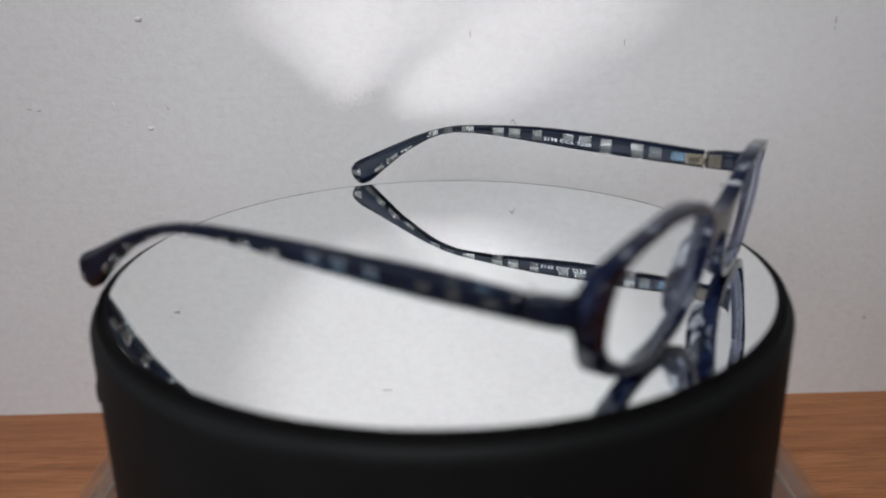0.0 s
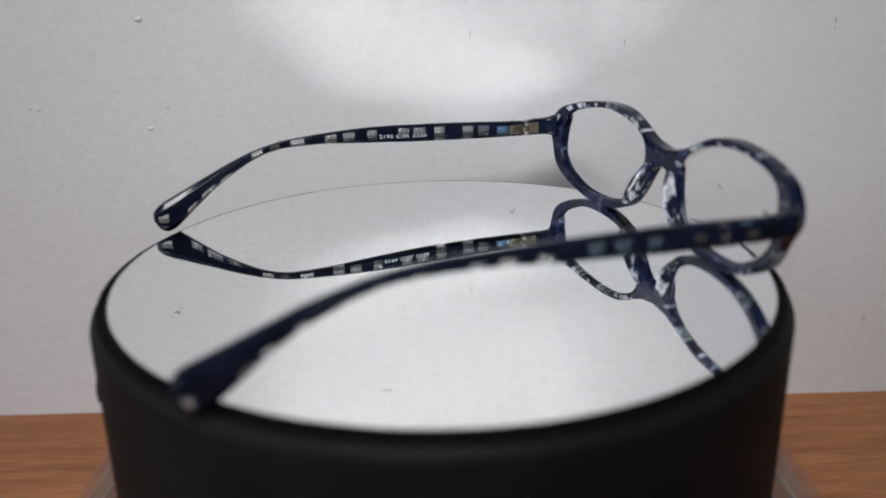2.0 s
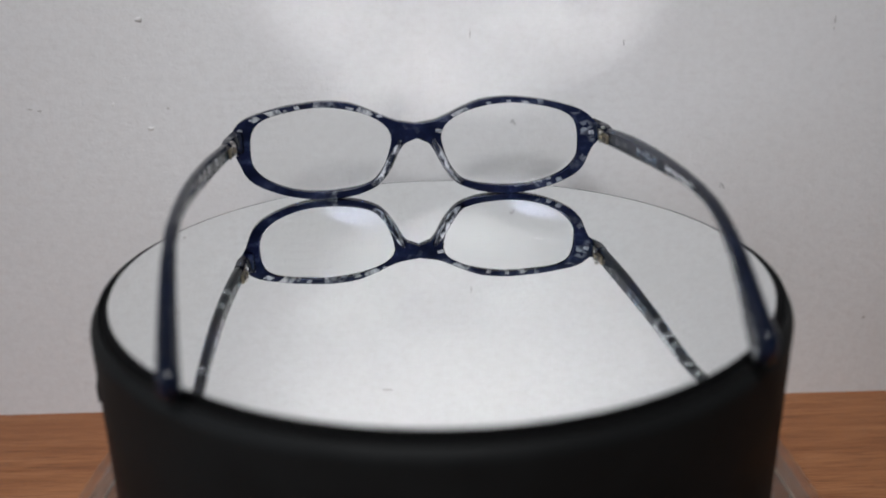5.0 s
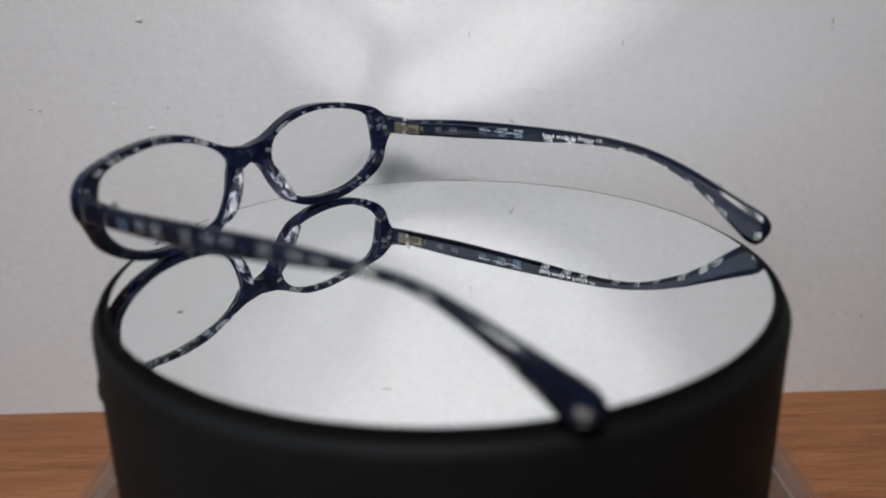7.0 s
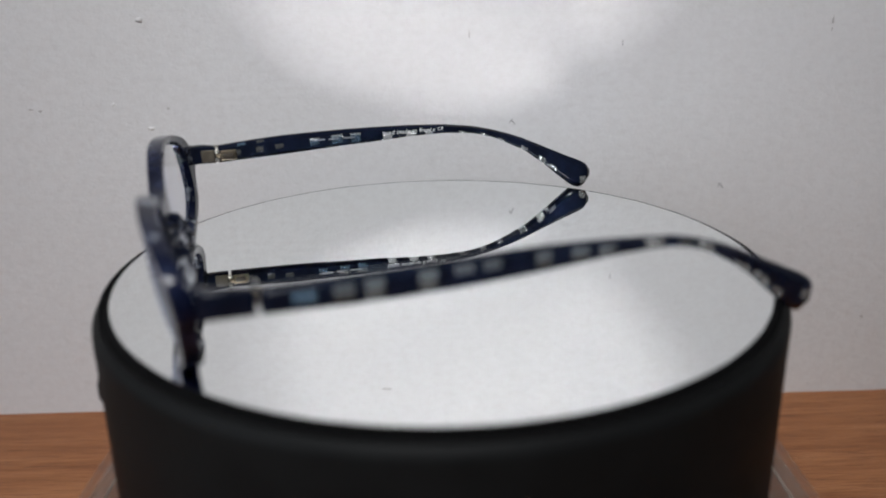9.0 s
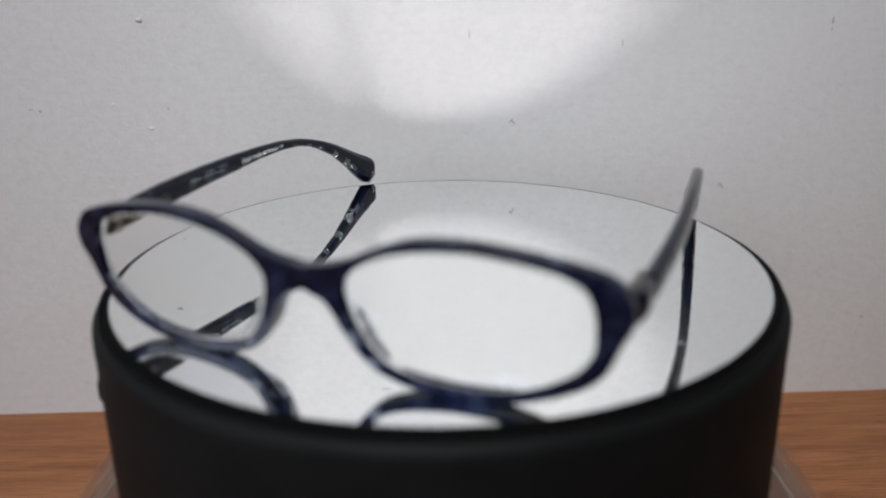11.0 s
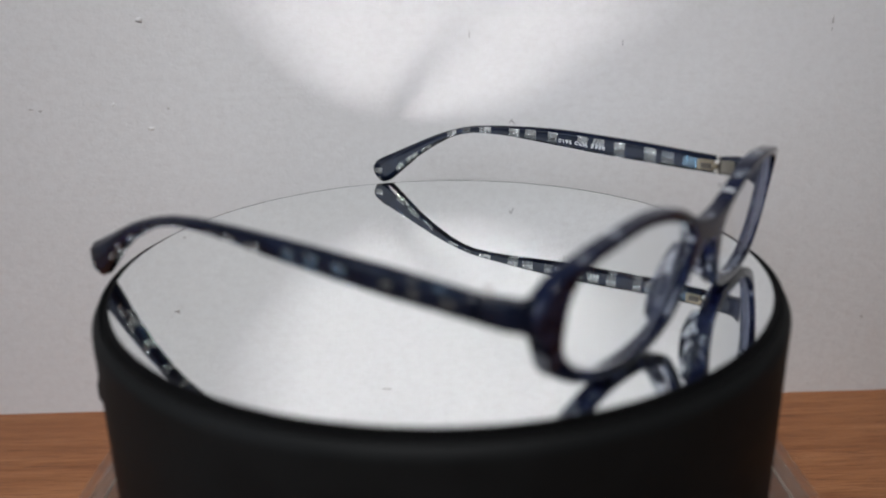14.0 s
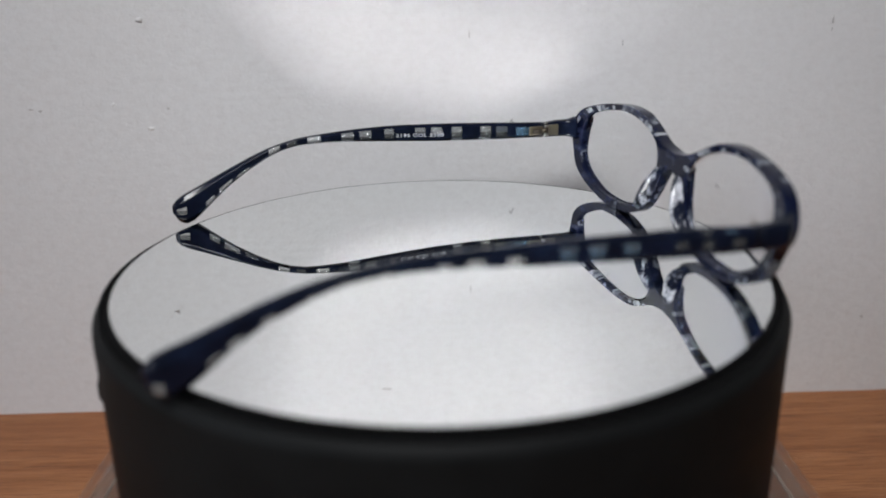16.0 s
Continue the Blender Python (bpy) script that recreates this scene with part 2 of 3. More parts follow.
setting("floor", box((3.64, 3.24, 0.06), (0, -1.5, -0.77)), FLOOR, "plain grey-brown floor under the table", "floor")
setting("ceiling", box((3.64, 3.24, 0.1), (0, -1.5, 1.91)), ROOM_PAINT, "plain white ceiling of the room", "ceiling")


# the opening in this unseen wall is invented to go with the added fill
def west_wall():
    bm = bmesh.new()
    for size, at in (((0.12, 3.0, 0.86), (-1.76, -1.5, -0.31)), ((0.12, 3.0, 0.40), (-1.76, -1.5, 1.66)),
                     ((0.12, 0.85, 1.34), (-1.76, -2.575, 0.79)), ((0.12, 0.60, 1.34), (-1.76, -0.30, 0.79))):
        b = box(size, at)
        me = bpy.data.meshes.new("tmp")
        b.to_mesh(me)
        b.free()
        bm.from_mesh(me)
        bpy.data.meshes.remove(me)
    setting("wall_west", bm, ROOM_PAINT, "plain pale painted unseen wall with an opening added for the fill light", "wall")


west_wall()


def table():
    top = 0.0
    t = thing("table", TURN, "orange-brown oak wood table pushed against the wall", "table")
    part("tabletop", box((1.5, 0.70, 0.028), (0, -0.3492, top - 0.0126), 0.0012), WOOD, t)
    for x in (-0.69, 0.69):
        for y in (-0.06, -0.64):
            part("leg", box((0.05, 0.05, 0.712), (x, y, -0.384), 0.003), WOOD, t)


table()


# ---- the riser and the turntable ----
RISER_TOP = 0.0605
RISER_HALF = 0.1110


def riser():
    t = thing("acrylic_riser", pose(0, -0.002, 0), "scuffed clear acrylic box used as a riser under the turntable", "riser box")
    h, w = RISER_TOP, 0.0045
    part("top_plate", box((2 * RISER_HALF, 2 * RISER_HALF, w), (0, 0, h - w / 2), 0.0007), ACRYLIC, t, smooth=False)
    for x in (-1, 1):
        side = part("side_panel", box((w, 2 * RISER_HALF, h - w - 0.0003), (x * (RISER_HALF - w / 2), 0, (h - w) / 2), 0.0006), ACRYLIC_EDGE, t, smooth=False)
        part("edge_strip", box((0.0006, 2 * RISER_HALF - 2 * w, 0.0008), (x * (RISER_HALF - w - 0.0004), 0, h - w - 0.0007), 0.0002, 1), EDGE_PALE, side, "thin pale strip added along the acrylic edge")
        end = part("end_panel", box((2 * RISER_HALF - 2 * w - 0.0006, w, h - w - 0.0003), (0, x * (RISER_HALF - w / 2), (h - w) / 2), 0.0006), ACRYLIC_EDGE, t, smooth=False)
        part("edge_strip", box((2 * RISER_HALF - 2 * w - 0.003, 0.0006, 0.0008), (0, x * (RISER_HALF - w - 0.0004), h - w - 0.0007), 0.0002, 1), EDGE_PALE, end, "thin pale strip added along the acrylic edge")


riser()


def turntable():
    t = thing("turntable", pose(0, 0, RISER_TOP), "round black plastic display turntable with a mirror top", "turntable")
    top = ZM - RISER_TOP
    ro = 0.1046
    prof = [(0.0, 0.004), (0.099, 0.004), (0.101, 0.0), (ro - 0.001, 0.0)]
    prof += curve_round(ro - 0.0015, 0.0015, 0.0015, -80, 0, 4)
    prof += curve_round(ro - 0.0045, top - 0.0062, 0.0045, 5, 60, 8)
    prof += [(0.1027, top - 0.0014)] + curve_round(0.1025, top - 0.0020, 0.0006, 70, 180, 5)
    prof += [(0.1018, top - 0.005), (0.0, top - 0.005)]
    part("body", lathe(prof, 220), BODY, t)
    # a black ring fills the gap between the mirror and the body
    part("gap_ring", lathe([(0.0990, top - 0.0049), (0.1016, top - 0.0049), (0.1016, top - 0.0024), (0.1010, top - 0.0018), (0.0990, top - 0.0018)], 200, True), GROOVE, t)
    # the mirror turns with what stands on it
    disc = part("mirror", lathe([(0, top), (0.0993, top), (0.0999, top - 0.00001), (0.1, top - 0.0002), (0.1, top - 0.0017), (0, top - 0.0017)], 220), [MIRROR, GROOVE], t, "round mirror disc, spotless and bright", smooth=False)
    for p in disc.data.polygons:
        p.material_index = 0 if p.normal.z > 0.9 and p.center.xy.length < 0.08 else 1
    # the switch at its side
    m = Matrix.Rotation(radians(197), 4, "Z")
    part("switch", box((0.003, 0.009, 0.0066), m @ Vector((ro - 0.0003, 0, top - 0.0262)), 0.0010, 3, m), BUTTON, t, "small black push button")
    return disc


MIRROR_DISC = turntable()


# ---- the glasses ----
SIDE = Vector((0.521, 0.853, 0)).normalized()
AHEAD = Vector((0.853, -0.521, 0)).normalized()
MIDDLE = Vector((0.549, -0.313, 0))
GLASSES_UNIT = 1.008 * R


def at_glasses(u, n, z):
    """A point of the glasses: u to the side, n ahead of the hinges, z up, in units of about a mirror's radius."""
    return (MIDDLE + SIDE * u + AHEAD * n + Vector((0, 0, z))) * GLASSES_UNIT


def true_side(u):
    """The two rims are not quite alike: one is a little wider."""
    if u <= 0:
        return u
    return u * 1.015 if u < 0.68 else 0.690 + (u - 0.68) * 0.75


def front_depth(u, z):
    wrap = max(0.0, abs(u) - 0.45) / 0.25
    return 0.167 + 0.13 * z + 0.020 * u - 0.105 * u * u - 0.015 * wrap * wrap


INNER = [(0.634, 0.212), (0.628, 0.264), (0.608, 0.301), (0.558, 0.328), (0.470, 0.347), (0.380, 0.356), (0.285, 0.348),
         (0.195, 0.324), (0.130, 0.288), (0.100, 0.246), (0.102, 0.203), (0.126, 0.132), (0.164, 0.077), (0.205, 0.053),
         (0.270, 0.038), (0.355, 0.031), (0.444, 0.037), (0.521, 0.059), (0.588, 0.096), (0.628, 0.148)]
# the outer end of each rim runs out into a shoulder
OUTER = [(0.716, 0.235), (0.713, 0.262), (0.698, 0.287), (0.671, 0.314), (0.640, 0.331), (0.596, 0.345), (0.543, 0.358),
         (0.480, 0.369), (0.366, 0.379), (0.262, 0.370), (0.184, 0.342), (0.116, 0.310), (0.060, 0.290), (0.0, 0.282),
         (0.0, 0.226), (0.028, 0.218), (0.052, 0.201), (0.071, 0.172), (0.088, 0.136), (0.110, 0.099), (0.135, 0.066),
         (0.163, 0.042), (0.205, 0.023), (0.260, 0.008), (0.350, 0.0), (0.445, 0.008), (0.535, 0.032), (0.606, 0.065),
         (0.643, 0.094), (0.662, 0.122), (0.676, 0.157), (0.692, 0.188), (0.709, 0.209)]
LENS_MID = (0.375, 0.19)


def radii(loop, angles):
    """The distance of a closed curve from the lens's middle, by angle."""
    d = loop - np.array(LENS_MID)
    a = np.arctan2(d[:, 1], d[:, 0])
    o = np.argsort(a)
    a, r = a[o], np.hypot(d[:, 0], d[:, 1])[o]
    return np.interp(angles, np.concatenate([a - 2 * np.pi, a, a + 2 * np.pi]), np.tile(r, 3))


STEPS = 132
ANGLES = np.linspace(-np.pi, np.pi, STEPS, endpoint=False)
# the angles of the bridge's two middle corners are kept exact
for corner in ((0.0, 0.282), (0.0, 0.226)):
    a = math.atan2(corner[1] - LENS_MID[1], corner[0] - LENS_MID[0])
    ANGLES[int(np.argmin(np.abs(ANGLES - a)))] = a


def outer_loop():
    loop = smooth_loop(OUTER, 900)
    # straight down the bridge's middle
    z0, z1 = 0.226, 0.282
    loop = loop[~((loop[:, 0] < 0.02) & (loop[:, 1] > z0) & (loop[:, 1] < z1))]
    loop = loop[loop[:, 0] > 0.0]
    mid = np.stack([np.zeros(60), np.linspace(z0, z1, 60)], 1)
    return np.concatenate([loop, mid])


R_IN = radii(smooth_loop(INNER, 900), ANGLES)
R_OUT = radii(outer_loop(), ANGLES)
FRAME_DEEP = 0.044
FRONT_AT = 0.0105   # the rim's front face stands this far before the lens
# pale windows let into the rims: side, two angles about the lens, two fractions of the rim's width, at the back or the front
RIM_WINDOWS = [(-1, 140, 152, -0.1, 0.80, "back"), (-1, 114, 120, -0.1, 0.45, "back"), (-1, 90, 95, -0.1, 0.4, "back"), (-1, 67, 75, -0.1, 0.42, "back"),
               (-1, 166, 170, -0.1, 0.18, "back"), (-1, 7, 12, 0.45, 0.70, "back"),
               (1, 124, 131, -0.1, 0.45, "back"), (1, 84, 90, -0.1, 0.4, "back"), (1, 64, 69, 0.1, 0.65, "back"), (1, 38, 49, -0.1, 0.85, "back"), (1, 27, 32, 0.3, 0.8, "back"),
               (1, 14, 18, 0.45, 0.65, "back"), (1, 51, 55, -0.1, 0.45, "back"), (1, 135, 146, 0.0, 0.95, "back"),
               (1, 149, 153, 0.5, 1.1, "back"), (1, -168, -162, 0.1, 0.9, "front"), (1, -152, -146, 0.1, 0.8, "front"), (-1, -150, -145, 0.2, 0.9, "front")]


def rim_window(u, y, z):
    """Which pale window of the rims holds this place, or -1."""
    side = 1 if u > 0 else -1
    a = math.atan2(z - LENS_MID[1], abs(u) - LENS_MID[0])
    ri, ro = np.interp(a, ANGLES, R_IN), np.interp(a, ANGLES, R_OUT)
    k = (math.hypot(z - LENS_MID[1], abs(u) - LENS_MID[0]) - ri) / (ro - ri)
    face = "back" if y < -0.42 * FRAME_DEEP else "front"
    for w, (sign, a0, a1, k0, k1, where) in enumerate(RIM_WINDOWS):
        if sign == side and where == face and a0 <= math.degrees(a) <= a1 and k0 <= k <= k1:
            return w
    return -1


def front_bm():
    """The frame front: meshes by window number, -1 for the rest, and the depth of each face."""
    bm = bmesh.new()
    for sign in (1, -1):
        rings = []
        for k in np.linspace(0, 1, 5):
            ring = []
            for a, ri, ro in zip(ANGLES, R_IN, R_OUT):
                r = ri + (ro - ri) * k
                u = LENS_MID[0] + r * math.cos(a)
                ring.append(bm.verts.new((sign * max(u, 0.0), 0, LENS_MID[1] + r * math.sin(a))))
            rings.append(ring)
        for p, q in zip(rings, rings[1:]):
            for i in range(STEPS):
                j = (i + 1) % STEPS
                f = (p[i], p[j], q[j], q[i])
                bm.faces.new(f if sign > 0 else f[::-1])
    bmesh.ops.remove_doubles(bm, verts=bm.verts[:], dist=0.0008)
    bmesh.ops.recalc_face_normals(bm, faces=bm.faces[:])
    ext = bmesh.ops.extrude_face_region(bm, geom=bm.faces[:])
    for v in ext["geom"]:
        if isinstance(v, bmesh.types.BMVert):
            v.co.y -= FRAME_DEEP
    bmesh.ops.recalc_face_normals(bm, faces=bm.faces[:])
    bm.normal_update()
    edges = [e for e in bm.edges if len(e.link_faces) == 2 and e.calc_face_angle(0) > 0.9]
    bmesh.ops.bevel(bm, geom=edges, offset=0.0125, segments=5, profile=0.5, affect="EDGES", clamp_overlap=True)
    bm.faces.ensure_lookup_table()
    held = []
    for f in bm.faces:
        c = f.calc_center_median()
        f.material_index = 1 if c.y > -0.2 * FRAME_DEEP else 0   # faces near the front take the acetate with dimmer flecks
        held.append(rim_window(*c))
    for v in bm.verts:
        u, y, z = v.co
        u = true_side(u)
        v.co = at_glasses(u, front_depth(u, z) + FRONT_AT + y, z)
    bmesh.ops.recalc_face_normals(bm, faces=bm.faces[:])
    if bm.calc_volume(signed=True) < 0:
        bmesh.ops.reverse_faces(bm, faces=bm.faces[:])
    pieces = {}
    for w in sorted(set(held)):
        b = bm.copy()
        b.faces.ensure_lookup_table()
        bmesh.ops.delete(b, geom=[f for f, h in zip(b.faces[:], held) if h != w], context="FACES")
        pieces[w] = b
    bm.free()
    return pieces


def lens_bm(sign):
    bm = bmesh.new()
    layers = []
    for back in (0, 1):
        rings = []
        for k in (0.0, 0.15, 0.3, 0.45, 0.6, 0.75, 0.88, 1.0):
            ring = []
            for a, ri in zip(ANGLES[::2], R_IN[::2]):
                r = (ri + 0.012) * k
                u, z = LENS_MID[0] + r * math.cos(a), LENS_MID[1] + r * math.sin(a)
                flat = front_depth(sign * LENS_MID[0], z) - (0.095 - 0.02 * sign) * (u - LENS_MID[0])
                n = flat + 0.020 - 0.014 * back - (0.58 if back else 0.55) * r * r
                ring.append(bm.verts.new(at_glasses(true_side(sign * u), n, z)))
                if k == 0.0:
                    break
            rings.append(ring)
        layers.append(rings)
        for p, q in zip(rings, rings[1:]):
            m = len(q)
            for i in range(m):
                j = (i + 1) % m
                bm.faces.new((p[0], q[i], q[j]) if len(p) == 1 else (p[i], q[i], q[j], p[j]))
    a, b = layers[0][-1], layers[1][-1]
    for i in range(len(a)):
        j = (i + 1) % len(a)
        bm.faces.new((a[i], a[j], b[j], b[i]))
    bmesh.ops.recalc_face_normals(bm, faces=bm.faces[:])
    return bm


# side view of the two temples: distance behind the hinge, upper edge, lower edge
TEMPLE_A = [(0.0, 0.273, 0.212), (0.12, 0.283, 0.217), (0.23, 0.290, 0.221), (0.34, 0.293, 0.227), (0.45, 0.295, 0.234),
            (0.60, 0.295, 0.241), (0.73, 0.293, 0.251), (0.87, 0.287, 0.254), (0.98, 0.274, 0.246), (1.06, 0.256, 0.226),
            (1.13, 0.235, 0.195), (1.20, 0.209, 0.161), (1.28, 0.173, 0.102), (1.35, 0.141, 0.043), (1.385, 0.126, 0.015),
            (1.405, 0.118, 0.001), (1.428, 0.108, -0.002), (1.446, 0.099, 0.005), (1.457, 0.092, 0.018), (1.467, 0.081, 0.036), (1.473, 0.066, 0.047)]
TEMPLE_B = [(0.0, 0.269, 0.211), (0.10, 0.272, 0.212), (0.20, 0.277, 0.213), (0.29, 0.281, 0.215), (0.38, 0.285, 0.218),
            (0.48, 0.288, 0.222), (0.57, 0.291, 0.228), (0.66, 0.292, 0.234), (0.76, 0.289, 0.241), (0.85, 0.284, 0.247),
            (0.93, 0.278, 0.248), (1.00, 0.271, 0.245), (1.06, 0.258, 0.232), (1.12, 0.240, 0.208), (1.19, 0.212, 0.168),
            (1.26, 0.180, 0.121), (1.335, 0.145, 0.058), (1.379, 0.124, 0.020), (1.405, 0.112, 0.001), (1.425, 0.103, -0.003),
            (1.442, 0.093, 0.001), (1.457, 0.083, 0.016), (1.467, 0.073, 0.032), (1.473, 0.063, 0.046)]
LEVELS = (0.0, 0.06, 0.14, 0.18, 0.22, 0.30, 0.36, 0.44, 0.50, 0.56, 0.62, 0.70, 0.76, 0.82, 0.84, 0.90, 0.96, 1.0)


def temple_profile(s, sign):
    a = np.array(TEMPLE_A if sign < 0 else TEMPLE_B)
    # a little rounding between the knots
    w = 0.010 if s < 1.37 else 0.003
    top = np.mean([np.interp(s + d, a[:, 0], a[:, 1]) for d in (-w, 0, w)])
    bot = np.mean([np.interp(s + d, a[:, 0], a[:, 2]) for d in (-w, 0, w)])
    return top, bot


def temple_plan(s, u_hinge, u_mid, u_tip):
    """How far out a temple runs, and half its thickness, at s behind the hinge."""
    q = s / 1.47
    u = u_hinge * (1 - q) * (1 - 2 * q) + 4 * u_mid * q * (1 - q) + u_tip * q * (2 * q - 1)
    return u, 0.021 - 0.005 * math.sin(min(1, q) * math.pi) + 0.006 * max(0, q - 0.75) / 0.25


def temple(parent, sign, u_hinge, u_mid, u_tip, windows, blue, label, s_dim=0.0):
    """One temple, with its pale windows as pieces of their own let through it."""
    start = 0.006 + HINGE[sign]
    cuts = sorted({start, 1.470, *[w[0] for w in windows], *[w[1] for w in windows], *np.linspace(start, 1.47, 84).tolist()})
    cuts = [c for i, c in enumerate(cuts) if i == 0 or c - cuts[i - 1] > 0.002]

    def section(s):
        top, bot = temple_profile(s, sign)
        u, half = temple_plan(s, u_hinge, u_mid, u_tip)
        if s > 1.44:
            half *= math.sqrt(max(0.25, 1 - ((s - 1.44) / 0.033) ** 2))
        ring = []
        for side in (1, -1):
            for v in (LEVELS if side > 0 else LEVELS[::-1]):
                e = abs(2 * v - 1)
                across = half * (1 - 0.10 * e ** 2) * (1 - 1.4 * max(0, e - 0.64))
                ring.append(at_glasses(sign * (abs(u) + side * across), -s, bot + (top - bot) * v))
        return ring

    rings = [section(s) for s in cuts]
    count = len(rings[0])
    half_count = len(LEVELS)
    groups = {}
    for k in range(len(cuts) - 1):
        mid = (cuts[k] + cuts[k + 1]) / 2
        for i in range(count):
            j = (i + 1) % count
            lv = i if i < half_count else count - 1 - i
            lj = j if j < half_count else count - 1 - j
            v = (LEVELS[lv] + LEVELS[lj]) / 2
            key = -1
            for w, (s0, s1, v0, v1) in enumerate(windows):
                if s0 <= mid <= s1 and v0 <= v <= v1:
                    key = w
            if key >= 0 and i < half_count - 1 and s_dim > mid:
                key += 100
            groups.setdefault(key, []).append(((k, i), (k, j), (k + 1, j), (k + 1, i)))

    def build(quads, caps):
        bm = bmesh.new()
        seen = {}

        def vert(q):
            if q not in seen:
                seen[q] = bm.verts.new(rings[q[0]][q[1]])
            return seen[q]
        for quad in quads:
            f = [vert(q) for q in quad]
            bm.faces.new(f if sign < 0 else f[::-1])
        if caps:
            for k in (0, len(rings) - 1):
                try:
                    bm.faces.new([vert((k, i)) for i in range(count)])
                except ValueError:
                    pass
            bmesh.ops.recalc_face_normals(bm, faces=bm.faces[:])
        return bm

    arm = part("temple", build(groups.pop(-1), True), NAVY, parent, label)
    for w, quads in groups.items():
        part("inlay", build(quads, False), (HAZY_BLUE if w == 100 and sign > 0 else blue.get(w % 100, CLOUDY if w >= 100 else PEARL)), arm)
    return arm


WINDOWS_A = [(0.05, 0.085, 0.3, 0.62), (0.14, 0.168, 0.3, 0.62), (0.21, 0.242, 0.36, 0.62), (0.340, 0.374, 0.30, 0.56), (0.425, 0.463, 0.22, 0.62),
             (0.497, 0.533, 0.14, 0.62), (0.622, 0.660, 0, 0.5), (0.713, 0.752, 0, 0.5), (0.787, 0.820, 0, 0.44), (0.925, 0.95, 0, 0.36),
             (1.01, 1.035, 0, 0.36), (1.085, 1.108, 0, 0.3), (1.177, 1.206, 0, 0.36), (1.252, 1.280, 0, 0.36), (1.30, 1.33, 0.06, 0.3),
             (1.425, 1.450, 0.14, 0.44), (0.340, 0.378, 0.56, 0.70), (0.421, 0.467, 0.62, 0.76), (0.493, 0.537, 0.62, 0.76), (0.145, 0.172, 0.84, 0.96),
             (0.075, 0.105, 0.84, 0.96), (1.288, 1.300, 0, 0.14)]
SHADES_A = {0: DIM, 1: DIM, 2: DIM, 3: HAZY_BLUE, 4: HAZY_BLUE, 5: HAZY_BLUE, 19: DIM, 20: HAZY_BLUE}
WINDOWS_B = [(0.085, 0.137, 0.22, 0.76), (0.172, 0.217, 0.50, 0.82), (0.238, 0.282, 0.50, 0.84), (0.357, 0.399, 0.50, 0.84), (0.437, 0.482, 0.50, 0.84),
             (0.504, 0.546, 0.50, 0.84), (0.630, 0.668, 0.50, 0.84), (0.718, 0.764, 0.44, 0.84), (0.788, 0.834, 0.44, 0.84), (0.913, 0.965, 0.22, 0.90),
             (1.005, 1.042, 0.22, 0.90), (1.068, 1.110, 0.22, 0.90), (1.185, 1.230, 0.06, 0.3), (1.250, 1.300, 0.06, 0.36), (1.318, 1.352, 0.06, 0.30),
             (1.420, 1.455, 0.36, 0.62), (1.425, 1.450, 0.14, 0.22)]
SHADES_B = {0: PALE_BLUE, 1: CLOUDY, 10: DIM}
for above in (1, 2, 3, 6, 7, 8):   # smoky panes under the clear ones, and slits along the lower edge
    SHADES_B[len(WINDOWS_B)] = DIM
    WINDOWS_B.append((WINDOWS_B[above][0], WINDOWS_B[above][1], 0.18, WINDOWS_B[above][2]))
for above in (2, 3, 8):
    WINDOWS_B.append((WINDOWS_B[above][0], WINDOWS_B[above][1], 0, 0.14))
HINGE = {-1: 0.0, 1: 0.016}   # how far behind the datum each hinge's gap lies


def glasses_box(u, n, z, su, sn, sz, bevel, seg=3):
    """A bevelled block set along the glasses' own axes."""
    bm = box((su, sn, sz), (u, n, z), bevel, seg)
    for v in bm.verts:
        v.co = at_glasses(*v.co)
    bmesh.ops.recalc_face_normals(bm, faces=bm.faces[:])
    return bm


def endpiece_bm(sign, u_hinge):
    """The shoulder from the rim round to the hinge, with a hollow curve where it leaves the rim."""
    bm = bmesh.new()
    rings = []
    top0, bot0 = temple_profile(0.006, sign)
    for k in range(19):
        q = k / 18
        n = 0.004 - HINGE[sign] + (0.106 + HINGE[sign]) * q
        turn = max(0, (q - 0.42) / 0.58)
        flare = max(0, (q - 0.60) / 0.40)
        uc = u_hinge + (0.688 - u_hinge) * turn ** 2.6
        half = 0.0205 + 0.004 * turn
        top = top0 + 0.006 * min(1, q / 0.4) + 0.013 * flare ** 2.2
        bot = bot0 - 0.011 * flare ** 2.2
        ring = []
        for i in range(24):
            a = 2 * math.pi * i / 24
            c, v = math.cos(a), math.sin(a)
            ring.append(bm.verts.new(at_glasses(sign * (uc + half * math.copysign(abs(c) ** 0.45, c)), n, (top + bot) / 2 + (top - bot) / 2 * math.copysign(abs(v) ** 0.45, v))))
        rings.append(ring)
    for p, q in zip(rings, rings[1:]):
        for i in range(24):
            j = (i + 1) % 24
            bm.faces.new((p[i], p[j], q[j], q[i]))
    bm.faces.new(rings[0])
    bm.faces.new(rings[-1])
    bmesh.ops.recalc_face_normals(bm, faces=bm.faces[:])
    return bm


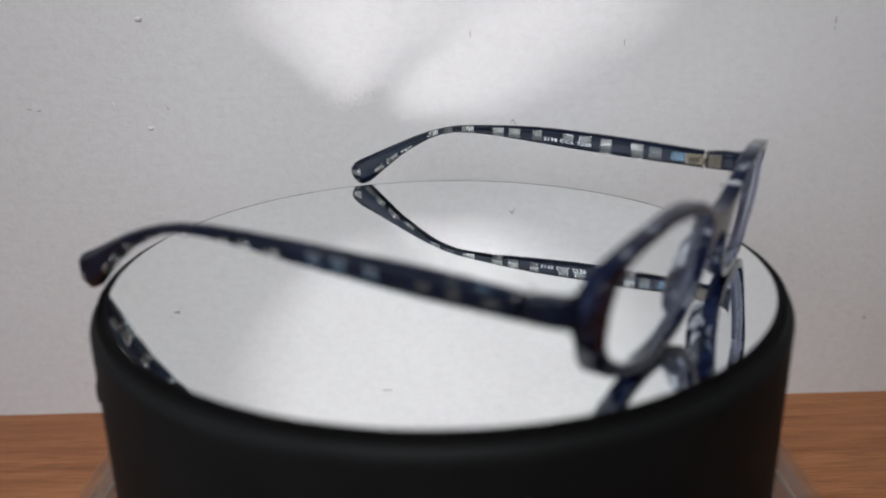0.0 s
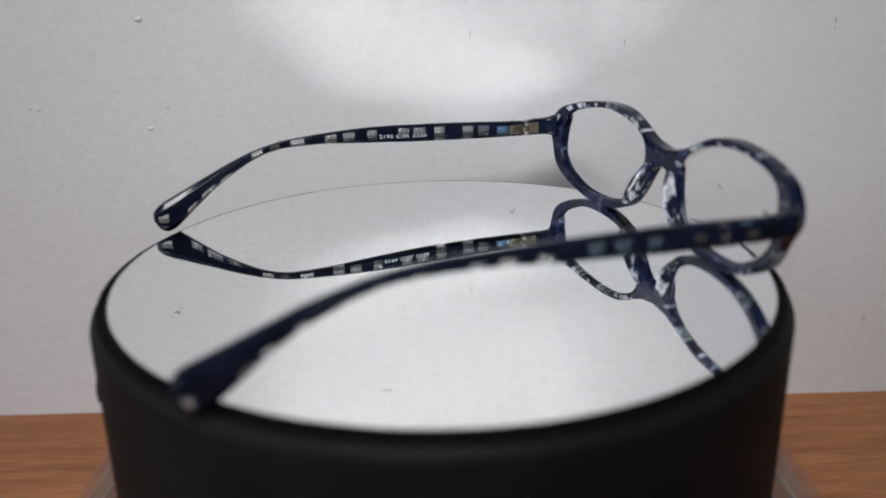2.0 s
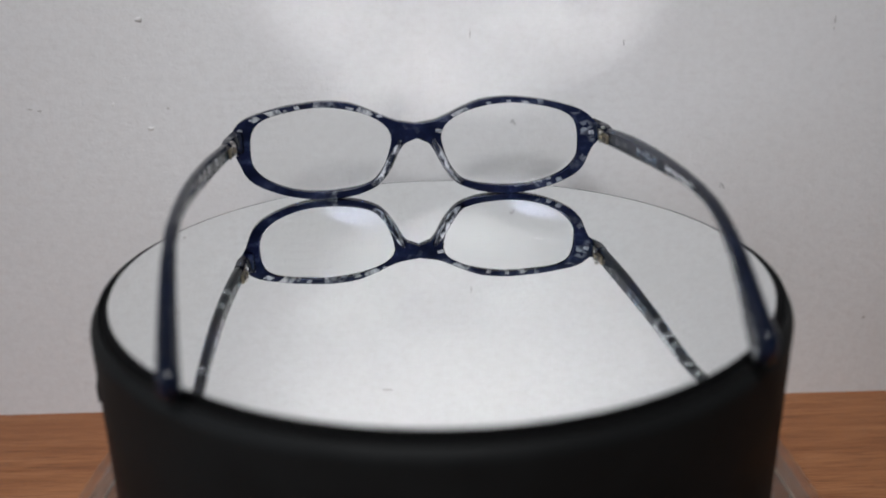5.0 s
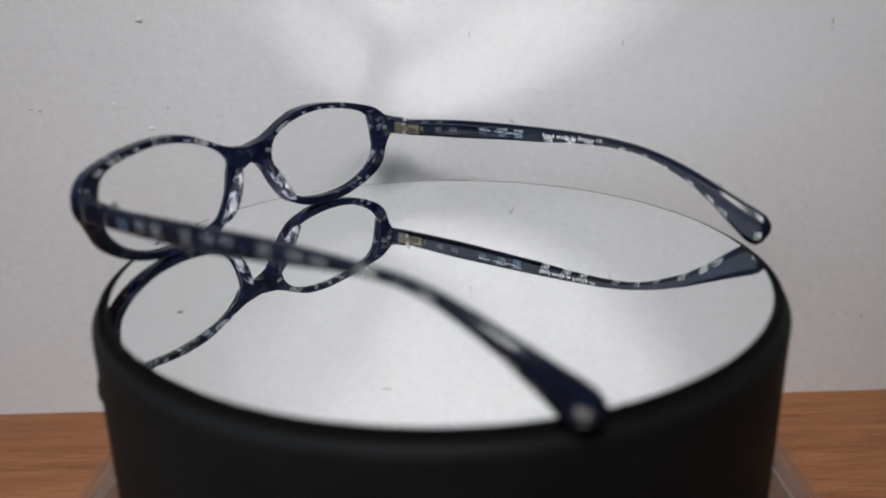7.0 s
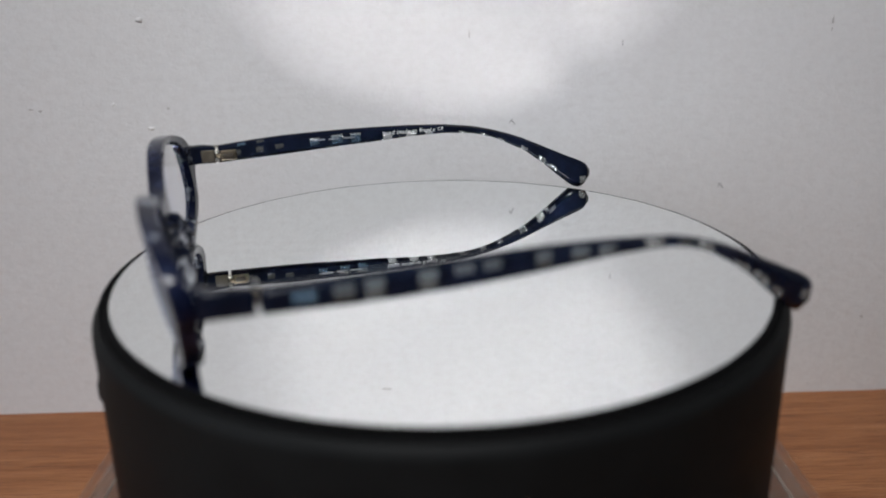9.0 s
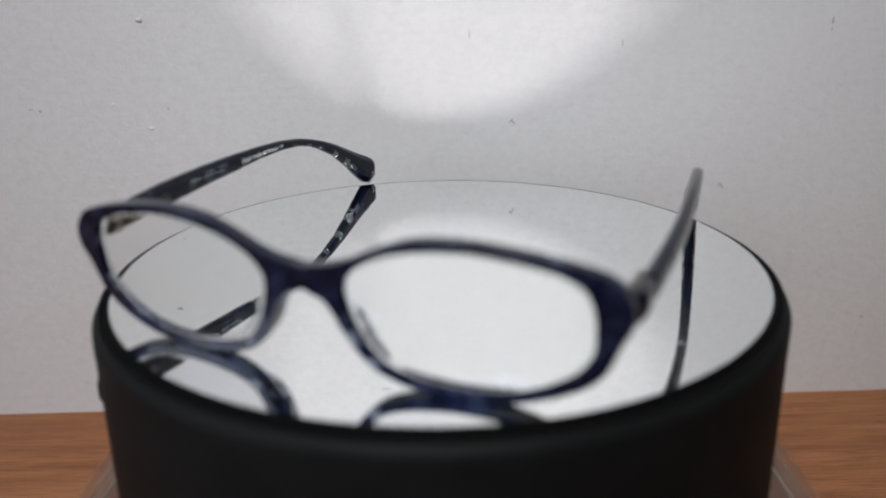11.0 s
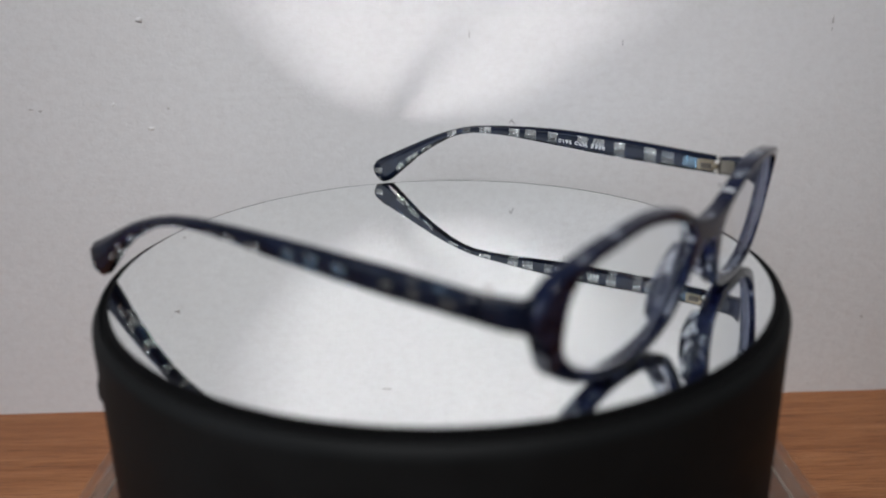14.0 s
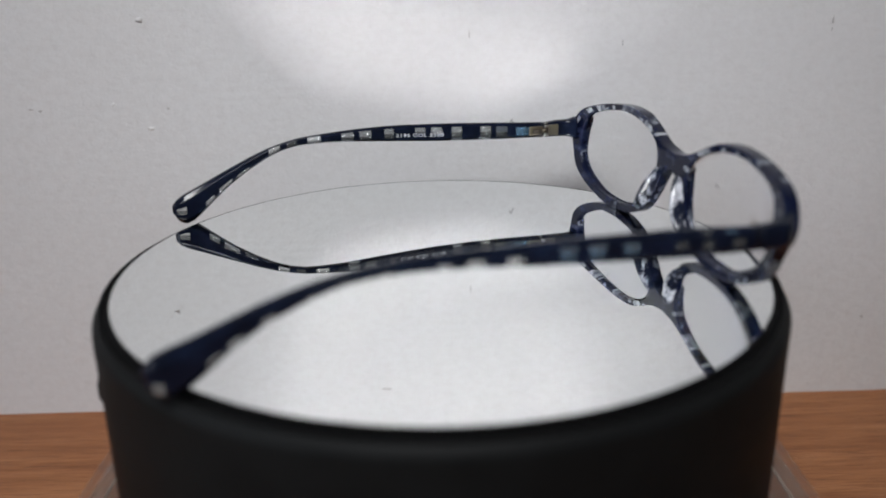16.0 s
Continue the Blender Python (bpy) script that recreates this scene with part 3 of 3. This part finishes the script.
def nose_pad_bm(sign):
    """The pad: a polished ridge that stands back from the rim beside the nose."""
    bm = bmesh.new()
    path = [(0.062, 0.222), (0.078, 0.190), (0.096, 0.156), (0.112, 0.124), (0.130, 0.094), (0.152, 0.068), (0.180, 0.048)]
    rings = []
    for k in range(19):
        q = k / 18
        u = np.interp(q * 6, range(7), [p[0] for p in path])
        z = np.interp(q * 6, range(7), [p[1] for p in path])
        reach = 0.024 + 0.040 * math.sin(math.pi * min(1, 0.06 + q * 0.94)) ** 0.5
        wide = 0.0105 + 0.0075 * math.sin(math.pi * q) ** 0.7
        lean = -0.06 * reach
        ring = []
        for i in range(20):
            a = 2 * math.pi * i / 20
            c, v = math.cos(a), math.sin(a)
            back = 0.5 * reach * (1 + v)
            across = wide * math.copysign(abs(c) ** 0.8, c) * (1 - 0.35 * (1 + v) / 2) - lean * (1 + v) / 2
            ring.append(bm.verts.new(at_glasses(sign * (u + across * 0.90), front_depth(sign * u, z) - 0.012 - back, z + across * 0.43)))
        rings.append(ring)
    for p, q in zip(rings, rings[1:]):
        for i in range(20):
            j = (i + 1) % 20
            bm.faces.new((p[i], p[j], q[j], q[i]))
    bm.faces.new(rings[0])
    bm.faces.new(rings[-1])
    bmesh.ops.recalc_face_normals(bm, faces=bm.faces[:])
    return bm


def lettering(parent, text, sign, plan, s0, s1, level, height):
    """Printed words along the inside of a temple, from s0 to s1 behind the hinge."""
    cu = bpy.data.curves.new("print", "FONT")
    cu.body, cu.size = text, height * R
    cu.align_x, cu.align_y = "CENTER", "CENTER"
    cu.extrude = 0.00003
    cu.space_character = 1.1
    tmp = bpy.data.objects.new("tmp", cu)
    me = bpy.data.meshes.new_from_object(tmp)
    bpy.data.objects.remove(tmp)
    me.materials.append(PRINT)
    ends = []
    for s in (s0, s1):
        u, half = temple_plan(s, *plan)
        top, bot = temple_profile(s, sign)
        ends.append(at_glasses(sign * (u - half - 0.0012), -s, bot + (top - bot) * level))
    x = (ends[1] - ends[0]).normalized() * (1 if sign < 0 else -1)
    nrm = (SIDE * -sign - x * (SIDE * -sign).dot(x)).normalized()
    m = Matrix((x, nrm.cross(x), nrm)).transposed().to_4x4()
    m.translation = (ends[0] + ends[1]) / 2
    wide = max(v.co.x for v in me.vertices) - min(v.co.x for v in me.vertices)
    me.transform(m @ Matrix.Diagonal(((ends[1] - ends[0]).length / wide, 1, 1, 1)))
    ob = new("print", me)
    ob.parent = parent
    return tagged(ob, "small white printed words")


GLASSES_AT = pose(0, 0, ZM)


def glasses():
    g = thing("eyeglasses", GLASSES_AT, "navy checked acetate eyeglasses with clear lenses standing open on the mirror", "glasses")
    pieces = front_bm()
    front = part("front_frame", pieces.pop(-1), [FLECKED, FRONT_ACETATE], g, "dark navy acetate frame front with pale windows")
    for w, b in pieces.items():
        for f in b.faces:
            f.material_index = 0
        part("inlay", b, RIM_PALE if RIM_WINDOWS[w][5] == "back" else RIM_DIM, front)
    for sign in (1, -1):
        pane = part("lens", lens_bm(sign), LENS, g, "clear spectacle lens")
        pane.visible_shadow = False
        part("nose_pad", nose_pad_bm(sign), PAD, g, "polished nose pad of dark and pale streaked acetate with painted highlights")
    for sign, uh, um, ut, win, blue in ((-1, 0.727, 0.744, 0.686, WINDOWS_A, SHADES_A), (1, 0.710, 0.722, 0.642, WINDOWS_B, SHADES_B)):
        part("endpiece", endpiece_bm(sign, uh), NAVY, g)
        arm = temple(g, sign, uh, um, ut, win, blue, "navy acetate temple with pale rectangular windows", 0.90 if sign > 0 else 0.58)
        back = HINGE[sign]
        h = part("hinge", glasses_box(sign * (uh - 0.0215), -0.040 - back, 0.241, 0.010, 0.058, 0.036, 0.004), BRASS, g, "small worn brass hinge")
        part("hinge_plate", glasses_box(sign * (uh - 0.0205), 0.031 - back, 0.241, 0.010, 0.046, 0.044, 0.003), DULL_METAL, h, "dull brown metal plate")
        for level in (-0.0165, 0.0165):
            part("hinge_knuckle", glasses_box(sign * (uh - 0.0285), 0.000 - back, 0.241 + level, 0.016, 0.016, 0.013, 0.005), STEEL, h)
        part("hinge_knuckle", glasses_box(sign * (uh - 0.0285), -0.006 - back, 0.241, 0.018, 0.022, 0.017, 0.006), BRASS, h)
        # a raised dark block stands in for the shaded slot of the hinge
        part("slot_shade_block", glasses_box(sign * (uh - 0.0275), -0.038 - back, 0.239, 0.008, 0.036, 0.018, 0.003), SLOT_SHADE, h)
        part("screw", glasses_box(sign * (uh - 0.022), 0.001 - back, 0.277 if sign < 0 else 0.272, 0.013, 0.013, 0.010, 0.003), STEEL, h)
        plan = (uh, um, ut)
        if sign < 0:
            lettering(arm, "hand made in france", sign, plan, 0.619, 0.826, 0.56, 0.0235)
            lettering(arm, "CE", sign, plan, 0.836, 0.858, 0.60, 0.016)
            for s0, s1 in ((0.35, 0.395), (0.41, 0.45), (0.465, 0.51)):
                part("print", glasses_box(-(um - 0.0195), -(s0 + s1) / 2, 0.266, 0.0012, s1 - s0, 0.0055, 0.0004, 1), WORN_PRINT, arm, "worn illegible printed bar")
        else:
            lettering(arm, "2195 COL 2320", sign, plan, 0.433, 0.622, 0.38, 0.0180)
    return g


GLASSES = glasses()


# ---- small marks on the wall ----
def wall_mark(name, x, z, w, h, material, label, lump=0.0006, seed=0):
    """A dab, chip or stain of uneven outline on the wall, in the wall's own space."""
    rng = random.Random(seed)
    bm = bmesh.new()
    mid = bm.verts.new((x, -lump, z))
    n = 12
    wob = [0.7 + 0.5 * rng.random() for _ in range(n)]
    inner = [bm.verts.new((x + 0.5 * w * 0.55 * k * math.cos(2 * math.pi * i / n), -lump * 0.8, z + 0.5 * h * 0.55 * k * math.sin(2 * math.pi * i / n))) for i, k in enumerate(wob)]
    outer = [bm.verts.new((x + 0.5 * w * k * math.cos(2 * math.pi * i / n), 0.0001, z + 0.5 * h * k * math.sin(2 * math.pi * i / n))) for i, k in enumerate(wob)]
    for i in range(n):
        j = (i + 1) % n
        bm.faces.new((mid, inner[i], inner[j]))
        bm.faces.new((inner[i], outer[i], outer[j], inner[j]))
    bmesh.ops.recalc_face_normals(bm, faces=bm.faces[:])
    ob = part(name, bm, material, None)
    ob.matrix_world = TURN
    return tagged(ob, label, "wall mark")


wall_mark("plaster_chip", -0.1267, 0.1892, 0.0036, 0.0028, CHIP, "small raised chip of plaster on the white wall", 0.0007, 1)
wall_mark("plaster_lump", -0.1276, 0.1427, 0.0032, 0.0024, FILLER, "small white lump of paint on the wall", 0.0005, 2)
wall_mark("plaster_lump", -0.1426, 0.1537, 0.0016, 0.0026, FILLER, "small white lump of paint on the wall", 0.0004, 12)
for i, (x, z, w, h) in enumerate([(0.1722, 0.1839, 0.0009, 0.0040), (-0.1747, 0.1514, 0.0022, 0.0013), (0.0137, 0.1809, 0.0007, 0.0050),
                                  (-0.0285, 0.2335, 0.0060, 0.0014), (-0.1190, 0.1515, 0.0018, 0.0013), (0.2064, 0.0423, 0.0022, 0.0018),
                                  (-0.1790, 0.1522, 0.0030, 0.0009), (0.1722, 0.1802, 0.0006, 0.0024)]):
    wall_mark("stain", x, z, w, h, STAIN, "small dark stain on the white plaster wall", 0.0003, 20 + i)
for i, (x, z, lean) in enumerate([(0.1290, 0.1110, 12), (0.1303, 0.1106, -24), (0.0322, 0.1428, 40), (0.0334, 0.1420, -30), (0.0806, 0.1761, 0), (-0.1318, 0.1935, -42), (-0.1296, 0.1912, -48), (-0.1240, 0.1862, -46)]):
    ob = wall_mark("scratch", 0, 0, 0.0006, 0.0036, SCRATCH if i < 5 else CHIP, "short thin scratch in the white wall paint", 0.0002, 40 + i)
    ob.matrix_world = TURN @ pose(x, 0, z, 0, lean, 0)


# ---- what moves ----
def motions():
    rows = [0.5 * i for i in range(33)]
    walk(GLASSES, [(t, pose(0, 0, ZM, 0, 0, SPIN * t)) for t in rows])
    walk(MIRROR_DISC, [(t, pose(0, 0, 0, 0, 0, SPIN * t)) for t in rows])


motions()
